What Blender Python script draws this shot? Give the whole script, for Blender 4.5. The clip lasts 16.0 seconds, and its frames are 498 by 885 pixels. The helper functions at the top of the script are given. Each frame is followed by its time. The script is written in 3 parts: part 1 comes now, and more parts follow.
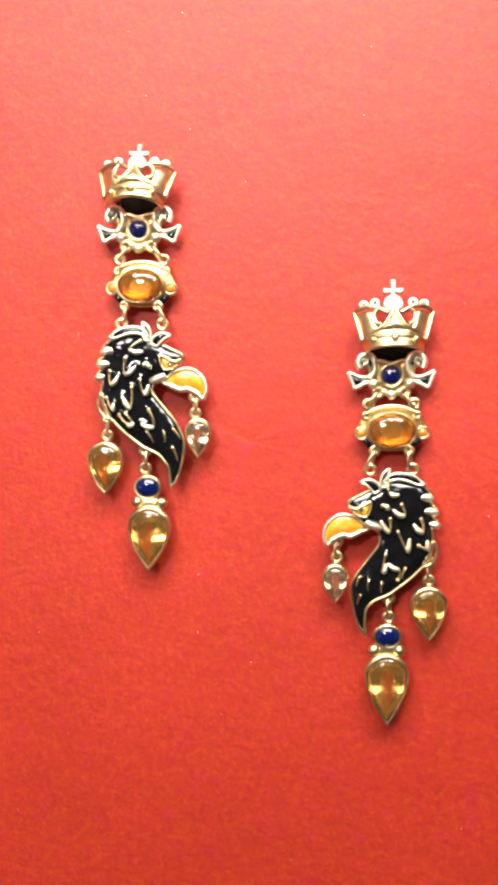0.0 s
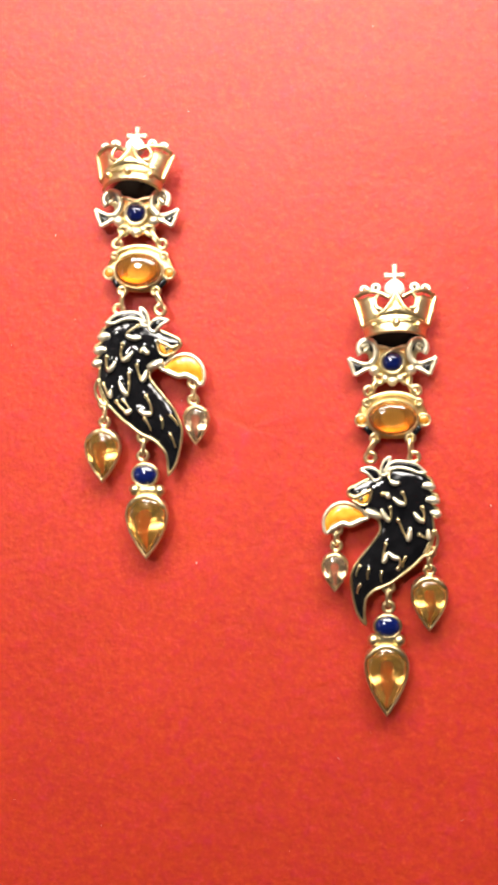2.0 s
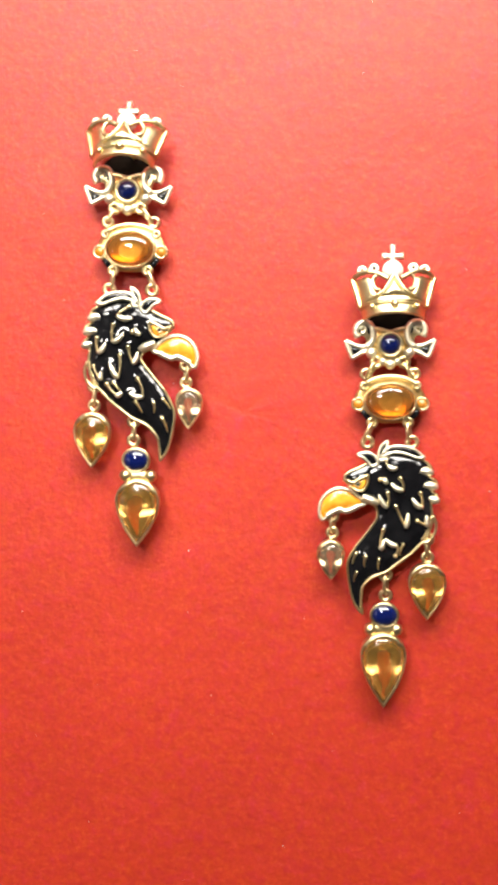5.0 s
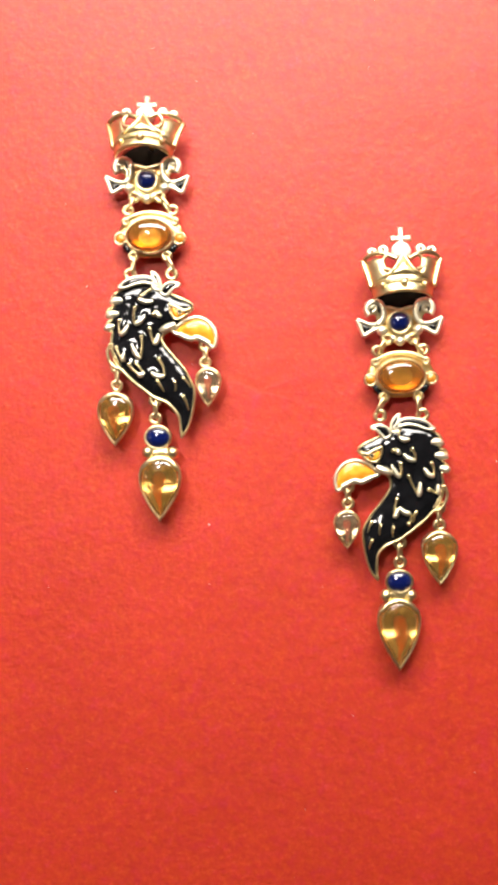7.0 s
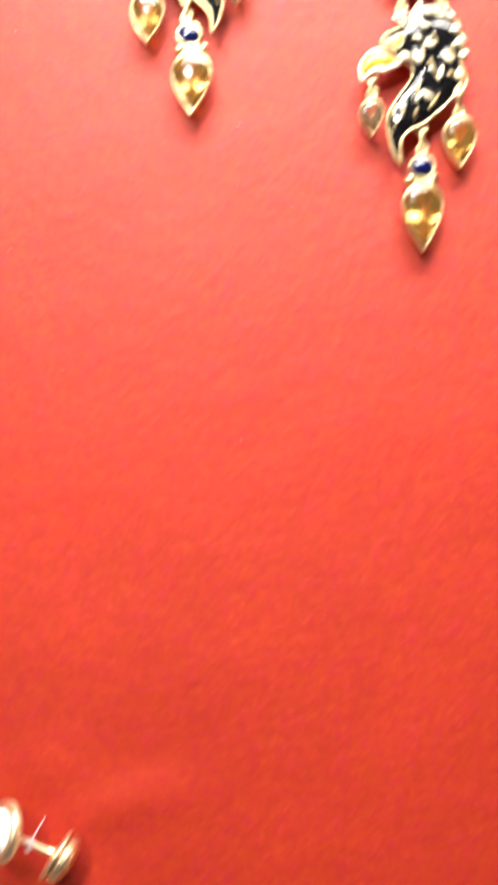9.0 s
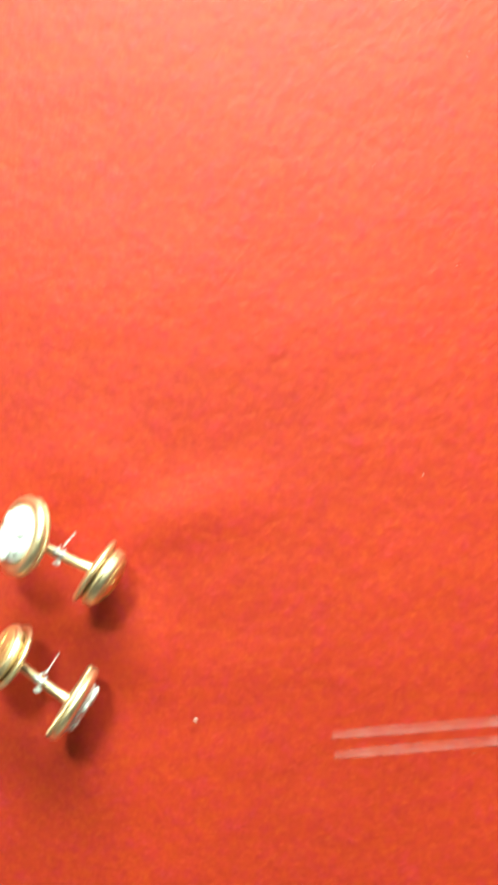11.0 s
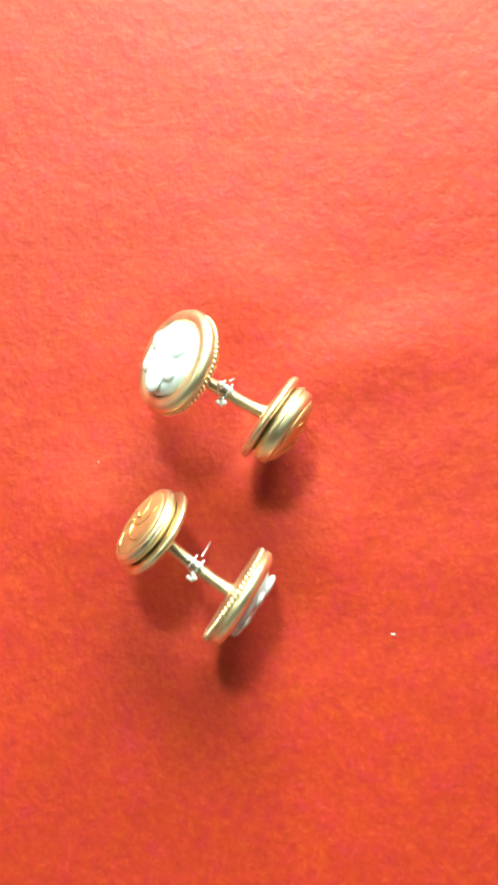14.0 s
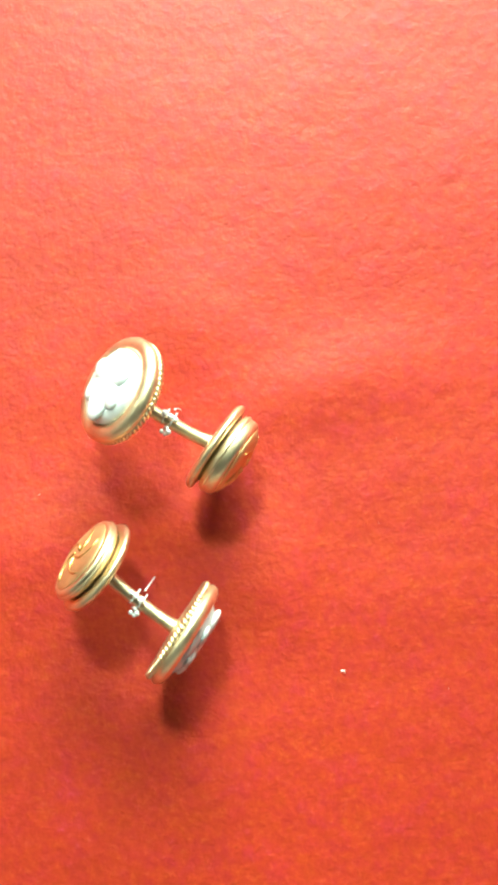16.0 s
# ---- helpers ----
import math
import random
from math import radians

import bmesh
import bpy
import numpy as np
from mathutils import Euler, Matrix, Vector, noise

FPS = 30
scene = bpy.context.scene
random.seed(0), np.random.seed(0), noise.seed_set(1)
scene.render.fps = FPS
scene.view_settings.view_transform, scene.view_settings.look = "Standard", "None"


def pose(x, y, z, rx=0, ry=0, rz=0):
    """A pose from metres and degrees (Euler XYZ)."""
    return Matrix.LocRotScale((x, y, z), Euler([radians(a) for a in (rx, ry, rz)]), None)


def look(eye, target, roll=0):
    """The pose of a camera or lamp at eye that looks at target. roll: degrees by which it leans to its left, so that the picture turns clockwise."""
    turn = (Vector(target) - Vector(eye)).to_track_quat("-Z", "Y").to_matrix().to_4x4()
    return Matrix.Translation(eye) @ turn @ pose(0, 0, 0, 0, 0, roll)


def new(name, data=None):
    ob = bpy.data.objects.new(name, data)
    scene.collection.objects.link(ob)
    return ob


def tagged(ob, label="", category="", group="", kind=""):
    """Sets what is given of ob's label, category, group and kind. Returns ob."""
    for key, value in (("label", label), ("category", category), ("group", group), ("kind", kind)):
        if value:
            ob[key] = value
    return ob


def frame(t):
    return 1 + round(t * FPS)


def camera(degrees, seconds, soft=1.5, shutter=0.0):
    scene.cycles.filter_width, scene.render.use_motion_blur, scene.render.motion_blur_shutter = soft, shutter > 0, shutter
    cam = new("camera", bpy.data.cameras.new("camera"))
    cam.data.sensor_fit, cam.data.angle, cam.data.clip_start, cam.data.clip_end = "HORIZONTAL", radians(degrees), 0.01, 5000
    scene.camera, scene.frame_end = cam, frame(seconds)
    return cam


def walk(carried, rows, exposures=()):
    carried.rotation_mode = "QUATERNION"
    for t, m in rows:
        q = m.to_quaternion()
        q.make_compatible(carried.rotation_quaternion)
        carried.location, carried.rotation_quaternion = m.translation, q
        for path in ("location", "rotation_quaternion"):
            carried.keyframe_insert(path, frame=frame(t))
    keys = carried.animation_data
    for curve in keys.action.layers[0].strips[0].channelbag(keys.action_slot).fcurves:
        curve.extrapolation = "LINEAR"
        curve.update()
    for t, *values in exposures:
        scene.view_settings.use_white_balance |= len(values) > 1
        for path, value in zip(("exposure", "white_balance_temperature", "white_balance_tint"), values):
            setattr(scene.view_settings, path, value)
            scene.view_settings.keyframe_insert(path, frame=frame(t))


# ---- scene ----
cam = camera(32, 16.0, soft=4.0, shutter=0.9)
PATH = [
    (0, pose(0.01818, -0.17817, 0.00783, 87.42, 0.21, 5.85)),
    (0.5, pose(0.01985, -0.17758, 0.00862, 87.16, 0.22, 6.24)),
    (1, pose(0.01952, -0.17753, 0.00765, 87.25, 0.20, 5.94)),
    (1.5, pose(0.01899, -0.17707, 0.00720, 87.04, 0.14, 5.76)),
    (2, pose(0.01948, -0.17580, 0.00653, 86.96, 0.10, 6.28)),
    (2.5, pose(0.01652, -0.17459, 0.00610, 86.91, 0.00, 5.99)),
    (3, pose(0.01480, -0.17287, 0.00461, 87.26, -0.01, 6.46)),
    (3.5, pose(0.01281, -0.17168, 0.00397, 87.30, -0.05, 6.46)),
    (4, pose(0.01708, -0.17103, 0.00476, 86.83, 0.03, 7.10)),
    (4.2, pose(0.01748, -0.17110, 0.00446, 86.86, -0.09, 6.74)),
    (6.3, pose(0.01269, -0.17626, -0.00293, 88.25, 0.48, 3.59)),
    (6.5, pose(0.01244, -0.17745, -0.00454, 88.52, 0.56, 3.85)),
    (7, pose(0.00948, -0.18018, -0.00574, 88.42, 0.80, 3.70)),
    (7.5, pose(0.00824, -0.18308, -0.00716, 88.31, 1.26, 3.53)),
    (8, pose(0.00818, -0.18625, -0.02000, 87.85, 1.37, 2.58)),
    (8.5, pose(0.00965, -0.19022, -0.06056, 88.80, 1.58, 1.58)),
    (9, pose(-0.00547, -0.18964, -0.09500, 89.42, 1.53, 1.46)),
    (9.2, pose(-0.01100, -0.18781, -0.10487, 89.72, 1.03, 1.88)),
    (11.3, pose(-0.03966, -0.13961, -0.15889, 84.69, 0.03, -1.85)),
    (11.5, pose(-0.04663, -0.13935, -0.16541, 86.09, -0.36, -3.23)),
    (12, pose(-0.04974, -0.12968, -0.18288, 88.93, 0.52, -1.66)),
    (12.5, pose(-0.05210, -0.12257, -0.18221, 85.79, 0.04, -0.85)),
    (13, pose(-0.05220, -0.11689, -0.18327, 85.48, 0.01, 0.59)),
    (13.5, pose(-0.05285, -0.11208, -0.18347, 86.89, 0.12, 1.32)),
    (14, pose(-0.05334, -0.10862, -0.18434, 88.67, 0.19, 1.56)),
    (14.5, pose(-0.05287, -0.10702, -0.18514, 89.97, 0.30, 1.27)),
    (15, pose(-0.05244, -0.10661, -0.18631, 91.12, 0.24, -0.22)),
    (15.5, pose(-0.05192, -0.10657, -0.18653, 91.57, 0.33, -1.18)),
    (16, pose(-0.05229, -0.10651, -0.18651, 91.87, 0.27, -1.42)),
]
EXPOSURES = [(0, -0.37, 6600, 12), (4.0, -0.30, 6600, 9), (7.0, -0.32, 6650, 10), (7.5, -0.40, 6650, 13), (8.0, -0.50, 6650, 15), (8.5, -0.08, 6650, 15), (9.0, 0.40, 6650, 10),
             (11.5, 0.87, 5950, -40), (12.5, 0.96, 6050, -46), (13.5, 0.97, 5700, -34), (16, 0.95, 5700, -32)]
walk(cam, PATH, EXPOSURES)

# ---- world and lamps ----
world = bpy.data.worlds.new("world")
scene.world = world
world.use_nodes = True
world.node_tree.nodes["Background"].inputs[0].default_value = (1.0, 0.93, 0.85, 1)
world.node_tree.nodes["Background"].inputs[1].default_value = 0.035


def area_lamp(name, eye, target, watts, size, colour, narrow=0.0):
    data = bpy.data.lights.new(name, "AREA")
    data.energy, data.shape, data.size, data.color = watts, "RECTANGLE" if narrow else "DISK", size, colour
    if narrow:
        data.size_y = narrow
    ob = new(name, data)
    ob.matrix_world = look(eye, target)
    return ob


area_lamp("spot_key", (-0.12, -0.49, 0.18), (0, 0, -0.1), 2.0, 0.085, (1.0, 0.94, 0.87))
area_lamp("spot_side", (-0.55, -0.42, 0.0), (0, 0, -0.1), 0.3, 0.14, (1.0, 0.94, 0.87))
area_lamp("case_lamp", (0.01, -0.20, 0.24), (0, -0.02, 0.0), 4.2, 0.34, (1.0, 0.95, 0.9), 0.11)
# unseen fill, added to brighten the room that the gold reflects
area_lamp("room_fill", (0.1, -1.0, 1.05), (0, -0.6, 0), 4.5, 0.7, (1.0, 0.95, 0.9))


# ---- materials ----
def nodes_of(name):
    m = bpy.data.materials.new(name)
    m.use_nodes = True
    t = m.node_tree
    return m, t, t.nodes["Principled BSDF"]


def noise_tex(t, scale, detail=4.0, rough=0.6, stretch=None):
    co = t.nodes.new("ShaderNodeTexCoord")
    tex = t.nodes.new("ShaderNodeTexNoise")
    tex.inputs["Scale"].default_value = scale
    tex.inputs["Detail"].default_value = detail
    tex.inputs["Roughness"].default_value = rough
    if stretch:
        mp = t.nodes.new("ShaderNodeMapping")
        mp.inputs["Scale"].default_value = stretch
        t.links.new(co.outputs["Object"], mp.inputs["Vector"])
        t.links.new(mp.outputs["Vector"], tex.inputs["Vector"])
    else:
        t.links.new(co.outputs["Object"], tex.inputs["Vector"])
    return tex.outputs["Fac"]


def ramp(t, fac, stops):
    r = t.nodes.new("ShaderNodeValToRGB")
    while len(r.color_ramp.elements) < len(stops):
        r.color_ramp.elements.new(0.5)
    for e, (p, c) in zip(r.color_ramp.elements, stops):
        e.position, e.color = p, (*c, 1)
    t.links.new(fac, r.inputs["Fac"])
    return r.outputs["Color"]


def mix(t, a, b, fac, how="MULTIPLY"):
    n = t.nodes.new("ShaderNodeMix")
    n.data_type, n.blend_type = "RGBA", how
    n.inputs[0].default_value = fac
    t.links.new(a, n.inputs[6])
    t.links.new(b, n.inputs[7])
    return n.outputs[2]


def bump(t, b, fac, strength, dist, below=None):
    n = t.nodes.new("ShaderNodeBump")
    n.inputs["Strength"].default_value = strength
    n.inputs["Distance"].default_value = dist
    t.links.new(fac, n.inputs["Height"])
    if below:
        t.links.new(below, n.inputs["Normal"])
    t.links.new(n.outputs["Normal"], b.inputs["Normal"])
    return n.outputs["Normal"]


def felt_material():
    m, t, b = nodes_of("red_felt")
    fibre = noise_tex(t, 1300, 5, 0.7)
    clump = noise_tex(t, 430, 4, 0.6)
    mottle = noise_tex(t, 190, 4, 0.65)
    broad = noise_tex(t, 30, 3, 0.5)
    col = ramp(t, fibre, [(0.3, (0.42, 0.019, 0.005)), (0.55, (0.48, 0.029, 0.007)), (0.75, (0.55, 0.058, 0.024))])
    col = mix(t, col, ramp(t, clump, [(0.3, (0.84, 0.76, 0.74)), (0.7, (1, 1, 1))]), 0.7)
    col = mix(t, col, ramp(t, mottle, [(0.34, (0.97, 1.12, 0.55)), (0.5, (0.97, 0.95, 0.9)), (0.66, (1.0, 0.86, 1.9))]), 1.0)
    col = mix(t, col, ramp(t, broad, [(0.3, (0.90, 0.84, 0.8)), (0.7, (1, 1, 1))]), 1.0)
    dye = noise_tex(t, 620, 3, 0.6)
    col = mix(t, col, ramp(t, dye, [(0.36, (1.0, 1.15, 0.5)), (0.5, (0.98, 0.95, 0.9)), (0.64, (0.95, 0.78, 1.7))]), 1.0)
    t.links.new(col, b.inputs["Base Color"])
    b.inputs["Roughness"].default_value = 0.6
    b.inputs["Specular IOR Level"].default_value = 0.5
    b.inputs["Sheen Weight"].default_value = 0.12
    b.inputs["Sheen Roughness"].default_value = 0.4
    b.inputs["Sheen Tint"].default_value = (1, 0.45, 0.35, 1)
    low = bump(t, b, mottle, 0.20, 0.0012)
    low = bump(t, b, clump, 0.16, 0.0008, low)
    bump(t, b, fibre, 0.25, 0.0003, low)
    return m


def gold_material(name, colour, rough):
    m, t, b = nodes_of(name)
    grain = noise_tex(t, 1300, 4, 0.6)
    wear = noise_tex(t, 260, 4, 0.6)
    dark = tuple(c * 0.72 for c in colour)
    t.links.new(ramp(t, wear, [(0.3, dark), (0.6, colour)]), b.inputs["Base Color"])
    b.inputs["Metallic"].default_value = 1.0
    rr = t.nodes.new("ShaderNodeMapRange")
    rr.inputs[3].default_value, rr.inputs[4].default_value = rough - 0.08, rough + 0.14
    t.links.new(wear, rr.inputs[0])
    t.links.new(rr.outputs[0], b.inputs["Roughness"])
    bump(t, b, grain, 0.25, 0.0001)
    return m


def enamel_material(name, colour, light, rough=0.12, relief=0.35):
    m, t, b = nodes_of(name)
    spots = noise_tex(t, 420, 4, 0.6)
    t.links.new(ramp(t, spots, [(0.35, colour), (0.75, light)]), b.inputs["Base Color"])
    b.inputs["Roughness"].default_value = rough
    b.inputs["Coat Weight"].default_value = 0.15
    b.inputs["Coat Roughness"].default_value = 0.06
    bump(t, b, spots, relief, 0.0004)
    return m


def gem_material(name, colour, through_share, rough=0.02, ior=1.55):
    m, t, b = nodes_of(name)
    zone = noise_tex(t, 200, 2, 0.5)
    dark = tuple(c * 0.8 for c in colour)
    t.links.new(ramp(t, zone, [(0.35, dark), (0.65, colour)]), b.inputs["Base Color"])
    b.inputs["Transmission Weight"].default_value = through_share
    b.inputs["Roughness"].default_value = rough
    b.inputs["IOR"].default_value = ior
    return m


def plain_material(name, colour, rough):
    m, t, b = nodes_of(name)
    g = noise_tex(t, 6, 4, 0.6)
    t.links.new(ramp(t, g, [(0.3, tuple(c * 0.9 for c in colour)), (0.7, colour)]), b.inputs["Base Color"])
    b.inputs["Roughness"].default_value = rough
    return m


FELT = felt_material()
GOLD = gold_material("pale_gold", (0.80, 0.65, 0.35), 0.30)
# lighter copy of the gold, with the lamp highlights put into its colour
LIT_GOLD = gold_material("lit_pale_gold", (0.97, 0.89, 0.67), 0.43)
BRUSHED_GOLD = gold_material("brushed_gold", (1.0, 0.79, 0.50), 0.37)
ENGRAVED_GOLD = gold_material("engraved_gold", (0.85, 0.60, 0.30), 0.50)
GOLD_DEEP = gold_material("deep_gold", (0.88, 0.62, 0.24), 0.32)
BLACK = enamel_material("black_enamel", (0.003, 0.003, 0.0035), (0.008, 0.008, 0.009), 0.10, 0.05)
YELLOW = enamel_material("yellow_enamel", (0.66, 0.25, 0.015), (0.80, 0.41, 0.05), 0.2, 0.15)
AMBER = enamel_material("amber_enamel", (0.38, 0.13, 0.01), (0.55, 0.24, 0.03), 0.2, 0.15)
# near-black metal, stands for the shade between crown and scroll link
GAP_SHADE = gold_material("gap_shade", (0.02, 0.014, 0.010), 0.7)
WHITE = enamel_material("white_enamel", (0.78, 0.77, 0.76), (0.86, 0.86, 0.86), 0.15, 0.2)
PEARL = enamel_material("pearl", (0.74, 0.68, 0.58), (0.84, 0.79, 0.70), 0.25, 0.1)
SAPPHIRE = gem_material("blue_sapphire", (0.004, 0.009, 0.075), 0.15, 0.03, 1.75)
CITRINE = gem_material("orange_citrine", (1.0, 0.60, 0.15), 0.93, 0.12, 1.6)
CABOCHON = gem_material("amber_cabochon", (0.90, 0.48, 0.12), 0.92, 0.07, 1.55)
PALE_CITRINE = gem_material("pale_citrine", (1.0, 0.75, 0.47), 0.93, 0.08, 1.6)
NYLON = gem_material("clear_nylon", (0.95, 0.95, 0.97), 0.25, 0.08, 1.5)
# faint pale film whose colour stands for a reflection in the case glass
GLARE, glare_nodes, glare_shader = nodes_of("reflected_glare")
glare_shader.inputs["Base Color"].default_value = (0.9, 0.72, 0.7, 1)
glare_shader.inputs["Roughness"].default_value = 0.35
glare_nodes.links.new(ramp(glare_nodes, noise_tex(glare_nodes, 300, 3, 0.6), [(0.3, (0.02, 0.02, 0.02)), (0.7, (0.06, 0.06, 0.06))]), glare_shader.inputs["Alpha"])
LINT = plain_material("white_lint", (0.8, 0.75, 0.7), 0.9)
PAINT = plain_material("case_paint", (0.2, 0.19, 0.18), 0.6)
ROOM = plain_material("room_paint", (0.25, 0.245, 0.24), 0.8)


# ---- building helpers ----
def part(name, bm, material, parent=None, label="", smooth=True):
    bmesh.ops.recalc_face_normals(bm, faces=bm.faces)
    me = bpy.data.meshes.new(name)
    bm.to_mesh(me)
    bm.free()
    for p in me.polygons:
        p.use_smooth = smooth
    me.materials.append(material)
    ob = new(name, me)
    if parent:
        ob.parent = parent
    if label:
        ob["label"] = label
    return ob


def slab(x0, x1, y0, y1, z0, z1):
    bm = bmesh.new()
    bmesh.ops.create_cube(bm, size=1)
    for v in bm.verts:
        v.co = Vector(((x0 + x1) / 2 + v.co.x * (x1 - x0), (y0 + y1) / 2 + v.co.y * (y1 - y0), (z0 + z1) / 2 + v.co.z * (z1 - z0)))
    return bm


def spline(points, steps=6, closed=False):
    """A smooth line through the points (tuples of 2 or 3)."""
    pts = [Vector(p) for p in points]
    n = len(pts)
    out = []
    for i in range(n if closed else n - 1):
        if closed:
            a, b, c, d = pts[i - 1], pts[i], pts[(i + 1) % n], pts[(i + 2) % n]
        else:
            a, b, c, d = pts[max(i - 1, 0)], pts[i], pts[i + 1], pts[min(i + 2, n - 1)]
        for k in range(steps):
            s = k / steps
            out.append(0.5 * ((2 * b) + (c - a) * s + (2 * a - 5 * b + 4 * c - d) * s * s + (3 * b - a - 3 * c + d) * s ** 3))
    if not closed:
        out.append(pts[-1])
    return out


def tube(bm, pts, radius, closed=False, sides=8, squash=1.0):
    """A round wire along pts; radius is a number or a function of 0..1; the wire's ends are capped."""
    n = len(pts)
    rings = []
    for i, p in enumerate(pts):
        p = Vector(p)
        a = Vector(pts[i - 1] if (i or closed) else pts[0])
        b = Vector(pts[(i + 1) % n] if (i < n - 1 or closed) else pts[-1])
        d = (b - a).normalized()
        side = d.cross(Vector((0, 1, 0)))
        if side.length < 0.05:
            side = d.cross(Vector((1, 0, 0)))
        side.normalize()
        up = side.cross(d)
        r = radius(i / max(n - 1, 1)) if callable(radius) else radius
        rings.append([bm.verts.new(p + r * (math.cos(q) * side + math.sin(q) * squash * up)) for q in
                      (2 * math.pi * k / sides for k in range(sides))])
    for i in range(n if closed else n - 1):
        a, b = rings[i], rings[(i + 1) % n]
        for k in range(sides):
            bm.faces.new((a[k], a[(k + 1) % sides], b[(k + 1) % sides], b[k]))
    if not closed:
        bm.faces.new(rings[0])
        bm.faces.new(rings[-1][::-1])


def ball(bm, centre, r, squash=1.0, seg=14):
    bmesh.ops.create_uvsphere(bm, u_segments=seg, v_segments=max(6, seg // 2), radius=r,
                              matrix=Matrix.Translation(centre) @ Matrix.Diagonal((1, squash, 1, 1)))


def outline_gap(p, line):
    """The distance from p to a closed line of points."""
    best = 1e9
    for i in range(len(line)):
        a, b = line[i - 1], line[i]
        ab = b - a
        s = max(0.0, min(1.0, (p - a).dot(ab) / max(ab.length_squared, 1e-12)))
        best = min(best, (p - a - s * ab).length_squared)
    return math.sqrt(best)


def inside(p, line):
    odd = False
    for i in range(len(line)):
        a, b = line[i - 1], line[i]
        if (a.y > p.y) != (b.y > p.y) and p.x < (b.x - a.x) * (p.y - a.y) / (b.y - a.y) + a.x:
            odd = not odd
    return odd


def relief(bm, line, place, base, top, swell, width, step, back=None):
    """A solid of the given outline: side walls from base to top, and a front that swells within width of the edge.
    place(x, y, h) turns design units into space; back(x, y) adds a bend."""
    from mathutils.geometry import delaunay_2d_cdt
    bend = back or (lambda x, y: 0.0)
    pts = [Vector((p[0], p[1])) for p in line]
    x0, x1 = min(p.x for p in pts), max(p.x for p in pts)
    y0, y1 = min(p.y for p in pts), max(p.y for p in pts)
    extra = []
    y = y0 + step / 2
    row = 0
    while y < y1:
        x = x0 + step * (0.5 if row % 2 else 0.0)
        while x < x1:
            p = Vector((x, y))
            if inside(p, pts) and outline_gap(p, pts) > step * 0.35:
                extra.append(p)
            x += step
        y += step * 0.87
        row += 1
    n = len(pts)
    vs, _, fs, *_ = delaunay_2d_cdt(pts + extra, [(i, (i + 1) % n) for i in range(n)], [], 1, 1e-5)

    def swollen(p):
        d = min(outline_gap(p, pts) / width, 1.0)
        return top + swell * (1 - (1 - d) ** 2)
    front = [bm.verts.new(place(p.x, p.y, swollen(p) + bend(p.x, p.y))) for p in vs]
    rear = [bm.verts.new(place(p.x, p.y, base + bend(p.x, p.y))) for p in vs]
    used = {}
    for f in fs:
        bm.faces.new([front[i] for i in f])
        bm.faces.new([rear[i] for i in reversed(f)])
        for a, b in zip(f, (*f[1:], f[0])):
            key = (min(a, b), max(a, b))
            used[key] = used.get(key, 0) + 1
    for (a, b), count in used.items():
        if count == 1:
            bm.faces.new((front[a], front[b], rear[b], rear[a]))


def lathe(bm, profile, place, squash=1.0, seg=40, cap=True, shape=None):
    """Turns a profile of (radius, height) about the axis; shape(angle) gives the outline; place(x, y, h)."""
    rings = []
    turn = shape or (lambda q: (math.cos(q), math.sin(q)))
    for r, h in profile:
        rings.append([bm.verts.new(place(r * turn(q)[0], r * squash * turn(q)[1], h)) for q in (2 * math.pi * k / seg for k in range(seg))])
    for a, b in zip(rings, rings[1:]):
        for k in range(seg):
            bm.faces.new((a[k], a[(k + 1) % seg], b[(k + 1) % seg], b[k]))
    if cap:
        bm.faces.new(rings[0][::-1])
        bm.faces.new(rings[-1])


# ---- setting: display case and room ----
PULLS = ((-0.0600, -0.1800), (-0.0625, -0.2000))  # where the ties draw the felt in
SWELLS = ((-0.0470, -0.1985, 0.0045, 0.0008), (-0.0770, -0.1970, 0.005, 0.0010), (-0.0560, -0.1695, 0.005, 0.0006), (-0.0600, -0.1915, 0.003, 0.0006))  # puckers: x, z, spread, height


def grid_board(name, x0, x1, z0, z1, material):
    bm = bmesh.new()
    bmesh.ops.create_grid(bm, x_segments=300, y_segments=320, size=0.5)
    for v in bm.verts:
        x, z = x0 + (v.co.x + 0.5) * (x1 - x0), z0 + (v.co.y + 0.5) * (z1 - z0)
        near = math.exp(-((x + 0.05) ** 2 + (z + 0.19) ** 2) / (2 * 0.035 ** 2))
        dip = sum(0.0011 * math.exp(-((x - a) ** 2 + (z - b) ** 2) / (2 * 0.0055 ** 2)) for a, b in PULLS)
        dip += near * 0.0008 * (0.5 + 0.5 * noise.noise(Vector((x * 40 + z * 60, 5.0, z * 70 - x * 35))))
        for a, b, wide, tall in SWELLS:
            dip -= tall * math.exp(-((x - a) ** 2 + (z - b) ** 2) / (2 * wide ** 2))
        along = (x + 0.050) * 0.966 + (z + 0.179) * 0.259
        across = (z + 0.179) * 0.966 - (x + 0.050) * 0.259
        dip -= 0.0011 * math.exp(-(across / 0.0045) ** 2) * math.exp(-((along - 0.006) / 0.012) ** 2)
        v.co = Vector((x, 0.00045 * (0.5 + 0.5 * noise.noise(Vector((x * 38, 3.0, z * 38)))) + 0.0002 * (0.5 + 0.5 * noise.noise(Vector((x * 110, 9.0, z * 110)))) + dip, z))
    edge = [e for e in bm.edges if e.is_boundary]
    made = bmesh.ops.extrude_edge_only(bm, edges=edge)["geom"]
    for v in made:
        if isinstance(v, bmesh.types.BMVert):
            v.co.y = 0.018
    return tagged(part(name, bm, material), "red felt covered display board", "wall", kind="structure")


